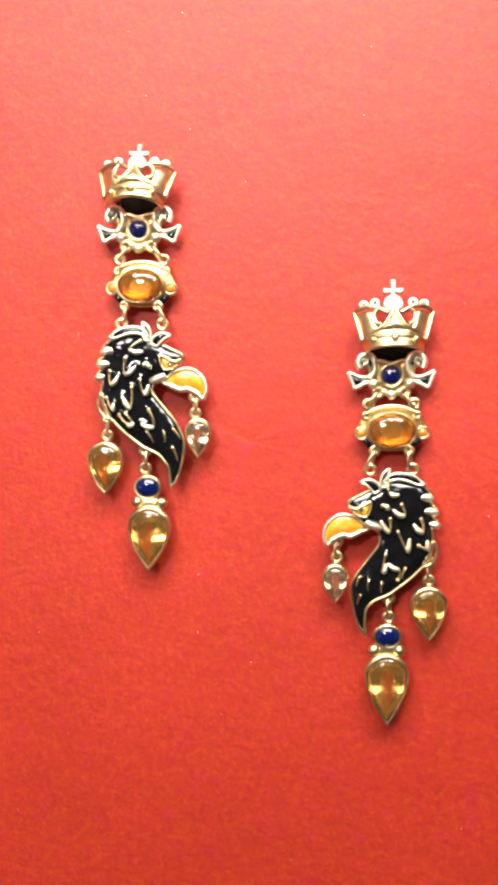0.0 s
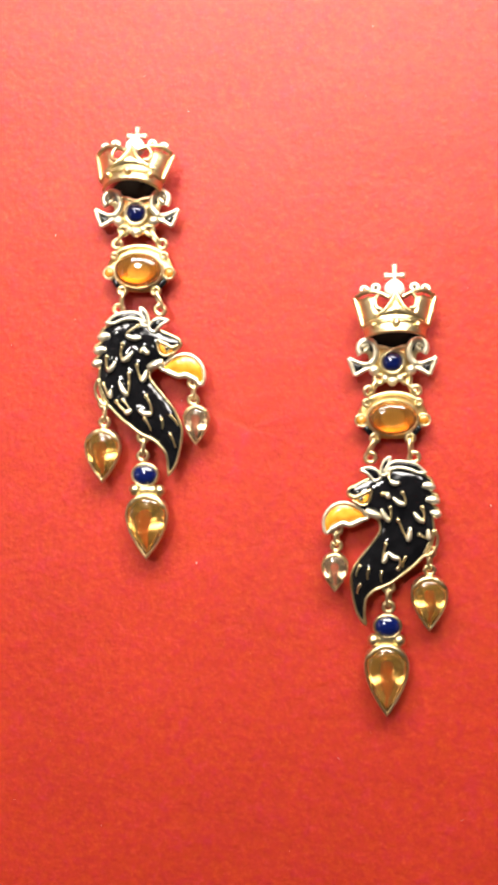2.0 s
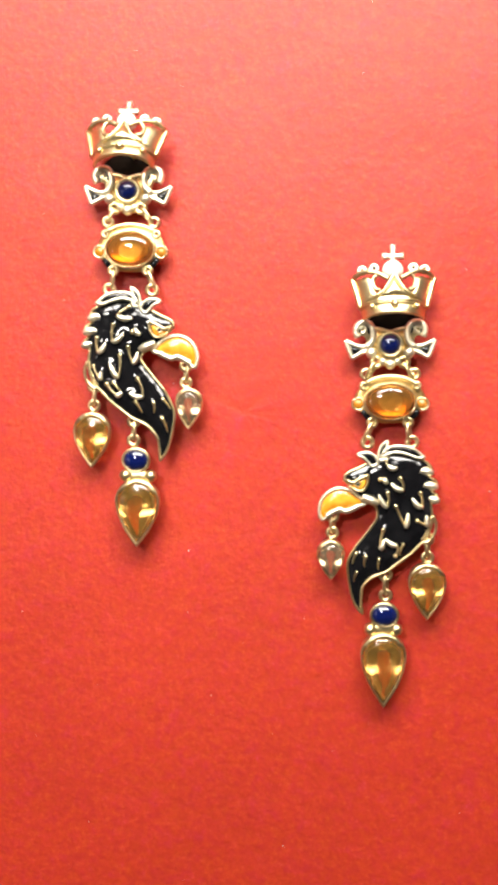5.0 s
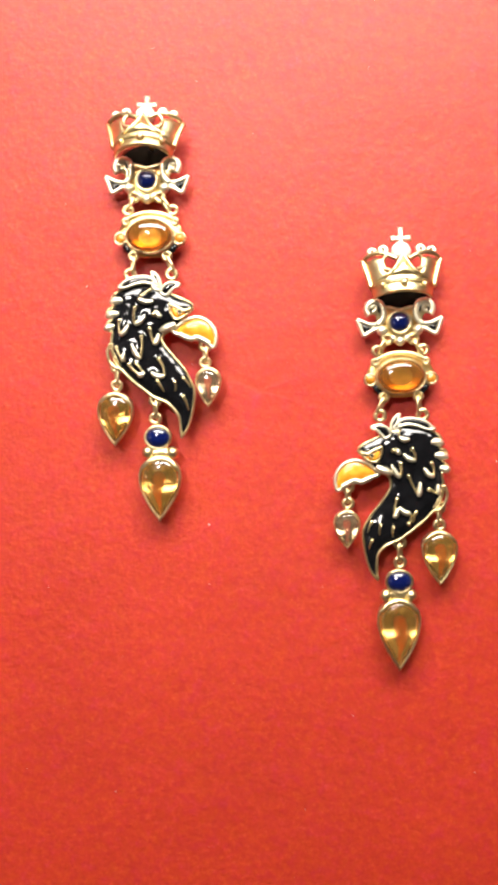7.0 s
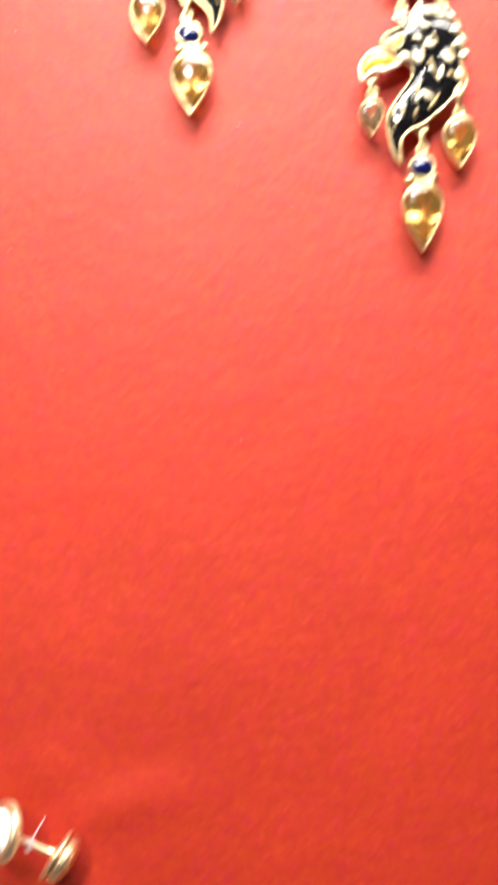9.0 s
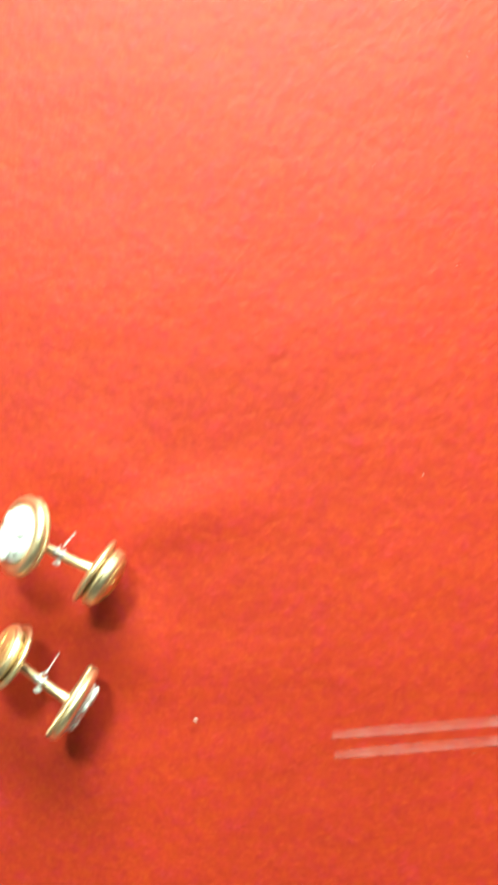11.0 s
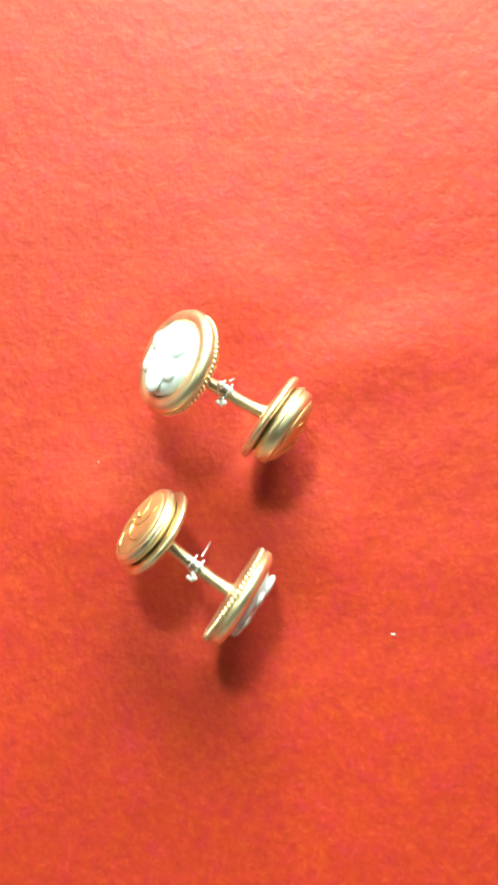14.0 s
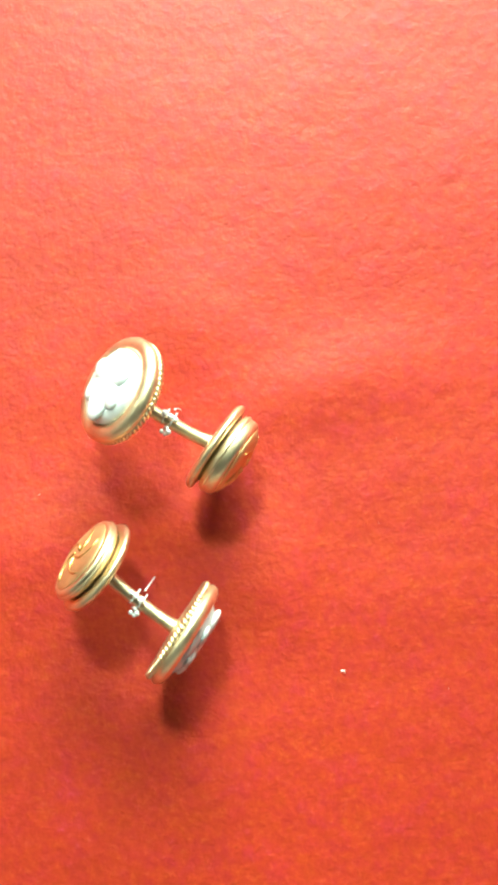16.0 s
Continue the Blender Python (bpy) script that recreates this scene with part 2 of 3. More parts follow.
grid_board("wall_north", -0.45, 0.45, -0.55, 0.42, FELT)
for wall_name, box, paint in (
        ("case_floor", (-0.47, 0.47, -0.30, 0.02, -0.57, -0.552), PAINT),
        ("wall_east", (0.452, 0.47, -0.30, 0.02, -0.55, 0.42), PAINT),
        ("wall_west", (-0.47, -0.452, -0.30, 0.02, -0.55, 0.42), PAINT),
        ("floor", (-1.8, 1.8, -2.4, 0.4, -1.42, -1.40), ROOM),
        ("ceiling", (-1.8, 1.8, -2.4, 0.4, 1.40, 1.42), ROOM),
        ("wall_south", (-1.8, 1.8, -2.42, -2.402, -1.4, 1.4), ROOM),
        ("wall_back", (-1.8, 1.8, 0.402, 0.42, -1.4, 1.4), ROOM),
        ("wall_left_room", (-1.82, -1.802, -2.4, 0.4, -1.4, 1.4), ROOM),
        ("wall_right_room", (1.802, 1.82, -2.4, 0.4, -1.4, 1.4), ROOM)):
    tagged(part(wall_name, slab(*box), paint, None, "", False), "plain painted panel closing the room", "wall", kind="structure")


# ---- earrings ----
LIFT = 12  # how far the jewels stand off the board, in design units
U = 0.000115  # one design unit of the jewels, in metres


def pear_shape(tip):
    """Scales a circle to a drop with its point downwards; tip is the point's reach against the round half-width."""
    def shape(q):
        c, s = math.cos(q), math.sin(q)
        if s >= 0:
            return c, s
        return (1 if c > 0 else -1) * (1 - (-s) ** 1.75) * (1.0 if abs(c) > 1e-6 else 0.0), s * tip
    return shape


def earring(m, sx, sz, turn, crown_tilt, crown_dx, crown_y, head_dx, scroll_dx, scroll_dy, oval_dx, plumes, quills, drops, label):
    """One ear pendant; m is 1 or -1 for the mirrored one; the origin lies behind the round sapphire."""
    thing = tagged(new("earring"), label, "earring", "pair of earrings")
    thing.matrix_world = pose(sx, 0, sz, 0, turn, 0)

    shift, drop, stand = [0.0], [0.0], [0.0]

    def at(x, y, h):
        return Vector((m * (x + shift[0]) * U, -(h + LIFT + stand[0]) * U, (y + drop[0]) * U))

    def shifted(cx, cy, ch=0.0):
        return lambda x, y, h: at(cx + x, cy + y, ch + h)

    def wire(bm, pts, r, h, closed=False, taper=None, steps=5, sides=8):
        line = [at(p[0], p[1], h if len(p) < 3 else p[2]) for p in spline(pts, steps, closed)]
        tube(bm, line, (lambda s: r * U * taper(s)) if taper else r * U, closed, sides)

    def loop(bm, cx, cy, r, h, wire_r, lean=0.0, tall=1.0):
        pts = []
        for k in range(18):
            q = 2 * math.pi * k / 18
            pts.append(at(cx + r * math.cos(q) * math.cos(lean), cy + r * tall * math.sin(q), h + r * math.cos(q) * math.sin(lean)))
        tube(bm, pts, wire_r * U, True, 7)

    def link(bm, x0, y0, x1, y1, h, w=6.0, wire_r=3.0):
        """An oval jump ring between two eyes, standing on edge."""
        cx, cy, dx, dy = (x0 + x1) / 2, (y0 + y1) / 2, (x1 - x0) / 2, (y1 - y0) / 2
        n = math.hypot(dx, dy)
        px, py = -dy / n, dx / n
        pts = []
        for k in range(18):
            q = 2 * math.pi * k / 18
            c, s = math.cos(q), math.sin(q)
            pts.append(at(cx + dx * 1.15 * c + px * w * 0.45 * s, cy + dy * 1.15 * c + py * w * 0.45 * s, h + w * s))
        tube(bm, pts, wire_r * U, True, 7)

    # crown: a half-round flaring shell, leaning back on its lower rim
    lean = Matrix.Translation(at(crown_dx * m, crown_y, 6 + crown_tilt * 1.1)) @ Matrix.Rotation(-radians(crown_tilt), 4, "X") @ Matrix.Diagonal((0.94, 0.98, 0.95, 1))
    depth = 42.0

    def wide(v):
        return 53 + 0.30 * v

    def bow(x, v):
        return depth * math.sqrt(max(0.0, 1 - (x / wide(v)) ** 2))

    def flat(x, v, h):
        return Vector((m * x * U, -h * U, v * U))
    bm = bmesh.new()
    band = [(-52 + 104 * k / 24, 0) for k in range(25)] + [(57 - 114 * k / 24, 20) for k in range(25)]
    relief(bm, [Vector(p) for p in band], flat, -4, 0, 0.6, 3, 6, bow)
    bm.transform(lean)
    crown = part("crown", bm, GOLD, thing, "gold crown with orb and cross")
    bm = bmesh.new()
    for v0, r in ((2, 2.6), (20, 2.2), (24, 1.8)):
        tube(bm, [flat(x, v0, bow(x, v0) + 1) for x in (-(wide(v0) - 1.5) + 2 * (wide(v0) - 1.5) * k / 30 for k in range(31))], r * U)
    bm.transform(lean)
    part("rim", bm, GOLD, crown)
    for x, r in ((-38, 6.0), (0, 7.5), (38, 6.0)):
        bm = bmesh.new()
        ball(bm, flat(x, 15, bow(x, 15) + 2), r * U)
        bm.transform(lean)
        part("stud", bm, GOLD, crown)
    bm = bmesh.new()
    wall = [Vector((-57 + 114 * k / 24, 19)) for k in range(25)] + [Vector((60 - 120 * k / 24, 35)) for k in range(25)]
    relief(bm, wall, flat, -4, -0.5, 0.6, 3, 6, bow)
    bm.transform(lean)
    part("wall", bm, GOLD, crown)
    bm = bmesh.new()
    tri = spline([(-34, 30), (-20, 39), (-9, 52), (0, 71)], 4) + spline([(0, 71), (9, 52), (20, 39), (34, 30)], 4)[1:]
    relief(bm, tri, flat, -2, 2, 5, 12, 5, bow)
    for s in (-1, 1):
        tube(bm, [flat(p.x, p.y, bow(p.x, p.y) + 3) for p in spline([(s * 36, 31), (s * 20, 39), (s * 9, 54), (0, 71)], 5)], 3.0 * U)
    bm.transform(lean)
    part("front_point", bm, GOLD, crown)
    for s in (-1, 1):
        bm = bmesh.new()
        side = [(s * p[0], p[1]) for p in spline([(57, 20), (63, 46), (71, 74)], 4) + spline([(71, 74), (60, 70), (48, 71), (36, 66)], 4)[1:]
                + spline([(36, 66), (35, 56), (33, 46), (26, 30)], 4)[1:]]
        relief(bm, [Vector(p) for p in side], flat, -3, 0, 2.5, 8, 5, bow)
        bm.transform(lean)
        part("side_point", bm, GOLD, crown)
        bm = bmesh.new()
        edge = spline([(s * 57, 20), (s * 64, 46), (s * 72, 75)], 5)
        tube(bm, [flat(p.x, p.y, bow(p.x, p.y) + 3) for p in edge], 4.6 * U)
        arch = spline([(s * 68, 75), (s * 54, 79), (s * 40, 77), (s * 27, 72), (s * 17, 66), (s * 11, 62)], 5)
        tube(bm, [flat(p.x, p.y, bow(p.x, p.y) + 2) for p in arch], 4.4 * U)
        curl = spline([(s * 28, 71), (s * 35, 64), (s * 36, 54), (s * 32, 45), (s * 24, 42)], 5)
        tube(bm, [flat(p.x, p.y, bow(p.x, p.y) + 2) for p in curl], 3.6 * U)
        bm.transform(lean)
        part("arch", bm, GOLD, crown)
        for x, v in ((54, 84), (34, 85)):
            bm = bmesh.new()
            ring = [flat(s * x + 6 * math.cos(q), v + 6 * math.sin(q), bow(s * x, v) * 0.8 + 4) for q in (2 * math.pi * k / 16 for k in range(16))]
            tube(bm, ring, 3.7 * U, True, 8)
            bm.transform(lean)
            eyelet = part("ring", bm, LIT_GOLD, crown)
            # black ball that fills the hole of the ring
            bm = bmesh.new()
            ball(bm, flat(s * x, v, bow(s * x, v) * 0.8 + 2), 4.2 * U, 0.6, 10)
            bm.transform(lean)
            part("inset_dot", bm, BLACK, eyelet, "black dot filling the ring")
    bm = bmesh.new()
    ball(bm, flat(1, 84, 28), 18.5 * U, 0.8, 22)
    bm.transform(lean)
    part("orb", bm, PEARL, crown, "creamy white pearl orb")
    bm = bmesh.new()
    cross = [(-4, 100), (-4, 108), (-19, 106), (-19, 118), (-4, 116), (-5, 134), (5, 134), (4, 116), (19, 118), (19, 106), (4, 108), (4, 100)]
    relief(bm, [Vector(p) for p in cross], flat, 22, 27, 3, 5, 4)
    bm.transform(lean)
    part("cross", bm, LIT_GOLD, crown)
    bm = bmesh.new()
    tube(bm, [at(0, 60, -20), at(0, 60, 24)], 4 * U)
    tube(bm, [at(0, 0, -20), at(0, 0, 8)], 4 * U)
    part("post", bm, GOLD_DEEP, thing)
    # added dark plate: the deep shade under the crown, put into its colour
    bm = bmesh.new()
    relief(bm, [Vector((crown_dx * m + 46 * math.cos(q), crown_y + 14 + 26 * math.sin(q))) for q in (2 * math.pi * k / 28 for k in range(28))], at, -10, -3, 2, 8, 8)
    part("shade_plate", bm, GAP_SHADE, thing, "dark plate standing for the shade under the crown")

    # scroll link with a round sapphire
    shift[0], drop[0] = scroll_dx * m, scroll_dy
    bm = bmesh.new()
    shield = spline([(-27, 24), (0, 17), (27, 24), (30, -8), (20, -29), (0, -37), (-20, -29), (-30, -8)], 4, True)
    relief(bm, shield, at, 4, 9, 3, 8, 6)
    scroll = part("scroll_link", bm, GOLD_DEEP, thing, "gold scroll link with black enamel")
    bm = bmesh.new()
    lathe(bm, [(23, 6), (23, 16), (21, 20), (18, 21), (16.5, 17)], at, cap=False)
    part("bezel", bm, GOLD, scroll)
    bm = bmesh.new()
    lathe(bm, [(17, 8)] + [(17 * math.cos(q), 16 + 12 * math.sin(q)) for q in (k * math.pi / 16 for k in range(8))] + [(0.3, 28)], at)
    part("sapphire", bm, SAPPHIRE, scroll, "round dark blue sapphire cabochon")
    bm = bmesh.new()
    wire(bm, [(-31, 27), (-16, 25), (0, 21), (16, 25), (31, 27)], 3.4, 16)
    part("bar", bm, GOLD, scroll)
    for s in (-1, 1):
        bm = bmesh.new()
        wire(bm, [(s * x, y) for x, y in ((53, 13), (57, 22), (54, 32), (44, 37), (33, 33), (28, 20), (30, 6), (39, -4))], 5.6, 15)
        wire(bm, [(s * x, y) for x, y in ((48, 19), (43, 21), (40, 27), (46, 30), (51, 26))], 2.6, 15)
        part("scroll", bm, LIT_GOLD, scroll)
        bm = bmesh.new()
        relief(bm, spline([(s * x, y) for x, y in ((55, 18), (53, 31), (44, 35), (34, 32), (30, 20), (33, 6), (39, 4), (42, 14))], 3, True), at, 5, 12, 1, 4, 5)
        part("scroll_plate", bm, GOLD, scroll)
        bm = bmesh.new()
        wire(bm, [(s * x, y) for x, y in ((50, 17), (50, 27), (44, 31), (37, 28), (35, 18))], 1.6, 14)
        part("inlay", bm, BLACK, scroll, "black enamel")
        bm = bmesh.new()
        tail = [(s * 36, -1), (s * 53, -3), (s * 74, 7), (s * 70, -6), (s * 63, -22), (s * 49, -15), (s * 37, -12)]
        relief(bm, [Vector(p) for p in tail], at, 5, 10, 1, 3, 5)
        wire(bm, [(s * 37, -2), (s * 53, -2), (s * 74, 7)], 3.6, 12)
        wire(bm, [(s * 74, 7), (s * 69, -7), (s * 63, -22)], 3.6, 12)
        wire(bm, [(s * 63, -22), (s * 49, -14), (s * 37, -9)], 3.6, 12)
        part("tail", bm, LIT_GOLD, scroll)
        bm = bmesh.new()
        relief(bm, [Vector((s * x, y)) for x, y in ((49, -8), (57, -5), (67, 0), (64, -9), (61, -17), (53, -12))], at, 8, 13, 1, 3, 4)
        part("inlay", bm, BLACK, scroll, "black enamel")
        bm = bmesh.new()
        ball(bm, at(s * 31, -14, 14), 9.5 * U)
        part("bead", bm, LIT_GOLD, scroll)
        bm = bmesh.new()
        loop(bm, s * 23, -29, 7.5, 13, 3.8)
        part("eye", bm, GOLD, scroll)
        bm = bmesh.new()
        link(bm, s * 25, -32, s * 38 + (oval_dx - scroll_dx * m) * 0.5, -52, 14)
        part("jump_ring", bm, GOLD, thing)
    for x, y, r in ((0, -33, 8.5), (-12, -28, 6), (12, -28, 6)):
        bm = bmesh.new()
        ball(bm, at(x, y, 14), r * U)
        part("bead", bm, LIT_GOLD, scroll)

    # oval citrine link
    shift[0], drop[0] = oval_dx, 0.0
    cy = -99
    bm = bmesh.new()
    plate = spline([(-48, -72), (-27, -58), (0, -53), (27, -58), (48, -72), (60, -99), (46, -121), (22, -134), (-22, -134), (-46, -121), (-60, -99)], 3, True)
    relief(bm, plate, at, 4, 9, 2, 6, 7)
    oval = part("oval_link", bm, GOLD_DEEP, thing, "gold link with an oval orange citrine")
    bm = bmesh.new()
    lathe(bm, [(44, 6), (45, 14), (44.5, 21), (42.8, 23.5), (41, 22), (40, 17)], shifted(0, cy), 0.72, 48, False)
    part("bezel", bm, GOLD, oval)
    bm = bmesh.new()
    lathe(bm, [(8, 9.6), (26, 12), (38, 17), (41.2, 21), (39, 26), (33, 30.5), (24, 33.5), (13, 35), (0.4, 35.5)], shifted(0, cy), 0.71, 40)
    part("citrine", bm, CABOCHON, oval, "oval orange citrine")
    bm = bmesh.new()
    wire(bm, [(-40, -68), (-22, -60), (0, -57), (22, -60), (40, -68)], 4.0, 14)
    part("bar", bm, GOLD, oval)
    for s in (-1, 1):
        bm = bmesh.new()
        lathe(bm, [(11.5, 5), (12, 15), (10.5, 18), (8.5, 16)], shifted(s * 53, cy - 4), 1, 20, False)
        cup = part("cup", bm, GOLD, oval)
        bm = bmesh.new()
        lathe(bm, [(9.5, 8), (8.8, 14), (6, 17), (0.3, 18)], shifted(s * 53, cy - 4), 1, 18)
        part("inset_dot", bm, AMBER, cup, "orange enamel")
        bm = bmesh.new()
        loop(bm, s * 40, -53, 7.5, 12, 3.6)
        part("eye", bm, GOLD, oval)
        bm = bmesh.new()
        loop(bm, s * 44, -73, 5, 14, 3.2)
        part("eye", bm, GOLD, oval)
        bm = bmesh.new()
        relief(bm, [Vector((s * x, y)) for x, y in ((30, -126), (44, -112), (50, -117), (38, -132))], at, 6, 14, 1.5, 4, 5)
        part("inlay", bm, BLACK, oval, "black enamel")
        bm = bmesh.new()
        loop(bm, s * 30, -134, 6.5, 13, 3.6)
        part("eye", bm, GOLD, oval)
    for x0, x1 in ((-30, -31), (30, 43)):
        bm = bmesh.new()
        link(bm, x0, -137, x1, -163, 15)
        part("jump_ring", bm, GOLD, thing)

    shift[0], stand[0] = head_dx, 9.0
    # bird head, black enamel in gold cells; the mirrored one has the slimmer neck
    slim = 0 if m == 1 else -9
    body = spline([(-58, -203), (-47, -196), (-30, -189), (0, -184), (22, -190), (40, -201), (62, -211), (78, -219), (82, -228), (74, -237),
                   (66, -246), (58, -258), (50, -268), (40, -268), (30, -274), (27, -284), (34 + slim * 0.6, -296), (52 + slim, -317), (70 + slim, -339), (81 + slim * 0.8, -360),
                   (86 + slim, -376), (84 + slim, -400), (79 + slim, -425), (72 + slim, -443), (63 + slim * 1.2, -456)], 3)
    body += spline([(63 + slim * 1.2, -456), (62 + slim * 0.8, -440), (59 + slim * 0.6, -420), (50, -407), (36, -394), (14, -385), (-8, -369), (-28, -353), (-44, -337), (-52, -330), (-60, -312),
                    (-64, -294), (-62, -276), (-62, -268)], 3)[1:]
    body += spline([(-62, -268), (-68, -267), (-75, -265)], 2)[1:] + spline([(-75, -265), (-70, -254), (-62, -247), (-72, -243)], 3)[1:]
    body += spline([(-72, -243), (-69, -231), (-58, -224), (-65, -219)], 3)[1:] + spline([(-65, -219), (-62, -211), (-58, -203)], 3)[1:-1]
    bm = bmesh.new()
    relief(bm, body, at, 6, 13, 0.5, 4, 9)
    head = part("bird_head", bm, GOLD_DEEP, thing, "black enamelled bird head edged in gold")
    bm = bmesh.new()
    relief(bm, body, at, 12, 14, 9, 24, 4)
    wires = [(Vector(a), Vector(b)) for stem, tip, barb in plumes for a, b in ((stem, tip), (tip, barb))] + [(Vector(a), Vector(b)) for a, b in quills]

    def wire_gap(p):
        best = 1e9
        for a, b in wires:
            ab = b - a
            w = max(0.0, min(1.0, (p - a).dot(ab) / ab.length_squared))
            best = min(best, (p - a - w * ab).length)
        return best

    for v in bm.verts:
        if v.co.y < -(14.5 + LIFT + stand[0] - 2) * U:
            p = Vector((m * v.co.x / U - shift[0], v.co.z / U))
            v.co.y -= 2.0 * U * math.exp(-(wire_gap(p) / 6.5) ** 2)
            v.co.y -= 0.8 * U * noise.noise(Vector((v.co.x, v.co.z, m)) * 700)
    part("enamel", bm, BLACK, head, "glossy black enamel")
    bm = bmesh.new()
    tube(bm, [at(p.x, p.y, 15) for p in body], 2.5 * U, True, 7)
    part("gold_edge", bm, GOLD, head)
    # crest
    for tuft in ([(-50, -192), (-46, -189), (-36, -180), (-20, -174), (0, -173), (14, -179), (21, -191), (8, -185), (-8, -183), (-24, -187), (-36, -192), (-46, -192)],
                 [(10, -165), (20, -172), (25, -184), (24, -196), (12, -192), (13, -178)],
                 [(26, -200), (33, -188), (45, -183), (60, -187), (50, -192), (42, -200), (36, -206)]):
        edge = spline(tuft, 3, True)
        bm = bmesh.new()
        relief(bm, edge, at, 9, 20, 3, 5, 4)
        tuft_ob = part("crest_feather", bm, BLACK, head)
        bm = bmesh.new()
        tube(bm, [at(p.x, p.y, 21) for p in edge], 2.8 * U, True, 7)
        part("gold_edge", bm, LIT_GOLD, tuft_ob)
    # back feathers with thick gold tips
    for pts in ([(-65, -219), (-50, -214), (-36, -218)], [(-72, -243), (-58, -238), (-42, -240)], [(-75, -265), (-66, -262), (-55, -258)]):
        bm = bmesh.new()
        wire(bm, pts, 7.4, 18, taper=lambda s: max(0.25, 1 - 0.7 * abs(2 * s - 0.8) ** 1.6))
        part("feather_tip", bm, LIT_GOLD, head)
    bm = bmesh.new()
    wire(bm, [(-65, -290), (-70, -305), (-66, -322), (-56, -333), (-48, -334)], 2.8, 16)
    wire(bm, [(-62, -290), (-60, -305), (-52, -318), (-46, -330)], 2.8, 16)
    part("neck_loop", bm, GOLD, head)
    # feathers of gold wire: a thin stem from a bead to the tip and a broad barb curling back
    def rise(p):
        return 17 + 8.5 * (1 - (1 - min(outline_gap(Vector(p), body) / 24, 1)) ** 2)

    for stem, tip, barb in plumes:
        bm = bmesh.new()
        bend = ((stem[0] + tip[0]) / 2 - (barb[0] - tip[0]) * 0.12, (stem[1] + tip[1]) / 2)
        wire(bm, [(*p, rise(p)) for p in (stem, bend, tip)], 2.1, 0, taper=lambda s: 1.2 - 0.3 * s, steps=4, sides=7)
        ball(bm, at(*stem, rise(stem)), 3.9 * U, 0.8, 10)
        part("feather_stem", bm, GOLD, head)
        # the barb's pale gold carries the white highlight on the feather
        bm = bmesh.new()
        belly = ((tip[0] + barb[0]) / 2, (tip[1] + barb[1]) / 2 - 3.5)
        wire(bm, [(*p, rise(p) + 0.5) for p in (tip, belly, barb)], 4.2, 0, taper=lambda s: 0.3 + 0.85 * math.sin(math.pi * min(1.0, 0.15 + s * 0.8)), steps=5, sides=8)
        part("feather_barb", bm, LIT_GOLD, head)
    for a, b in quills:
        bm = bmesh.new()
        wire(bm, [(*p, rise(p)) for p in (a, (a[0] * 0.55 + b[0] * 0.45 + 1.5, (a[1] + b[1]) / 2), b)], 2.1, 0, taper=lambda s: 1.4 - 0.8 * s, steps=4, sides=7)
        ball(bm, at(*a, rise(a)), 3.2 * U, 0.8, 10)
        part("feather_stem", bm, GOLD, head)
    bm = bmesh.new()
    wire(bm, [(25, -268, 19), (38, -263, 22), (52, -256, 20)], 6.0, 0, taper=lambda s: 0.7 + 0.4 * math.sin(math.pi * s))
    part("beak_root", bm, LIT_GOLD, head)
    # eye and brow
    bm = bmesh.new()
    relief(bm, spline([(47, -226), (60, -232), (70, -238), (64, -243), (53, -244), (47, -236)], 3, True), at, 14, 24, 2, 4, 4)
    eye = part("eye_inlay", bm, YELLOW, head, "yellow enamel eye")
    bm = bmesh.new()
    wire(bm, [(42, -222), (44, -236), (51, -246), (62, -246), (74, -239)], 2.2, 25)
    wire(bm, [(42, -221), (56, -227), (68, -233), (80, -229)], 3.2, 25)
    wire(bm, [(56, -236), (60, -231), (64, -236), (58, -240)], 1.8, 26)
    part("eyelid", bm, GOLD, eye)
    bm = bmesh.new()
    ball(bm, at(60, -236, 25), 3.4 * U)
    part("pupil", bm, BLACK, eye)
    # beak
    beak_line = spline([(47, -269), (60, -256), (72, -248), (90, -244), (106, -249), (119, -262), (124, -280), (120, -296), (112, -292), (106, -284), (94, -283), (80, -281), (64, -275)], 4, True)
    bm = bmesh.new()
    relief(bm, beak_line, at, 6, 13, 7, 16, 5)
    beak = part("beak", bm, YELLOW, thing, "orange-yellow enamel beak")
    bm = bmesh.new()
    tube(bm, [at(p.x, p.y, 15) for p in beak_line], 3.3 * U, True, 8)
    wire(bm, [(58, -273), (70, -279), (80, -282), (90, -279), (100, -283), (112, -290)], 4.8, 16)
    part("gold_edge", bm, LIT_GOLD, beak)
    # pendant drops
    stand[0] = 2.0
    for x, y_eye, y_ring, y_top, y_tip, half, x_gem, gem in drops:
        bm = bmesh.new()
        loop(bm, x, y_eye, 8.5, 15, 3.8)
        part("eye", bm, GOLD, head)
        cxy = (x_gem, y_top - half)
        tip = (y_top - half - y_tip) / half
        bm = bmesh.new()
        link(bm, x, y_eye - 3, x, y_ring, 15, 6, 3.0)
        part("jump_ring", bm, GOLD, thing)
        bm = bmesh.new()
        k = half / 38.0
        lathe(bm, [(36 * k, 4), (38 * k, 6), (39 * k, 16), (37.5 * k, 21), (35 * k, 20), (34.5 * k, 8)], shifted(*cxy, 2), 1, 56, False, pear_shape(tip))
        crown_cap = [(x_gem + 1.02 * half * math.cos(q), y_top - half + 1.02 * half * math.sin(q)) for q in (math.pi * (0.12 + 0.76 * i / 16) for i in range(17))]
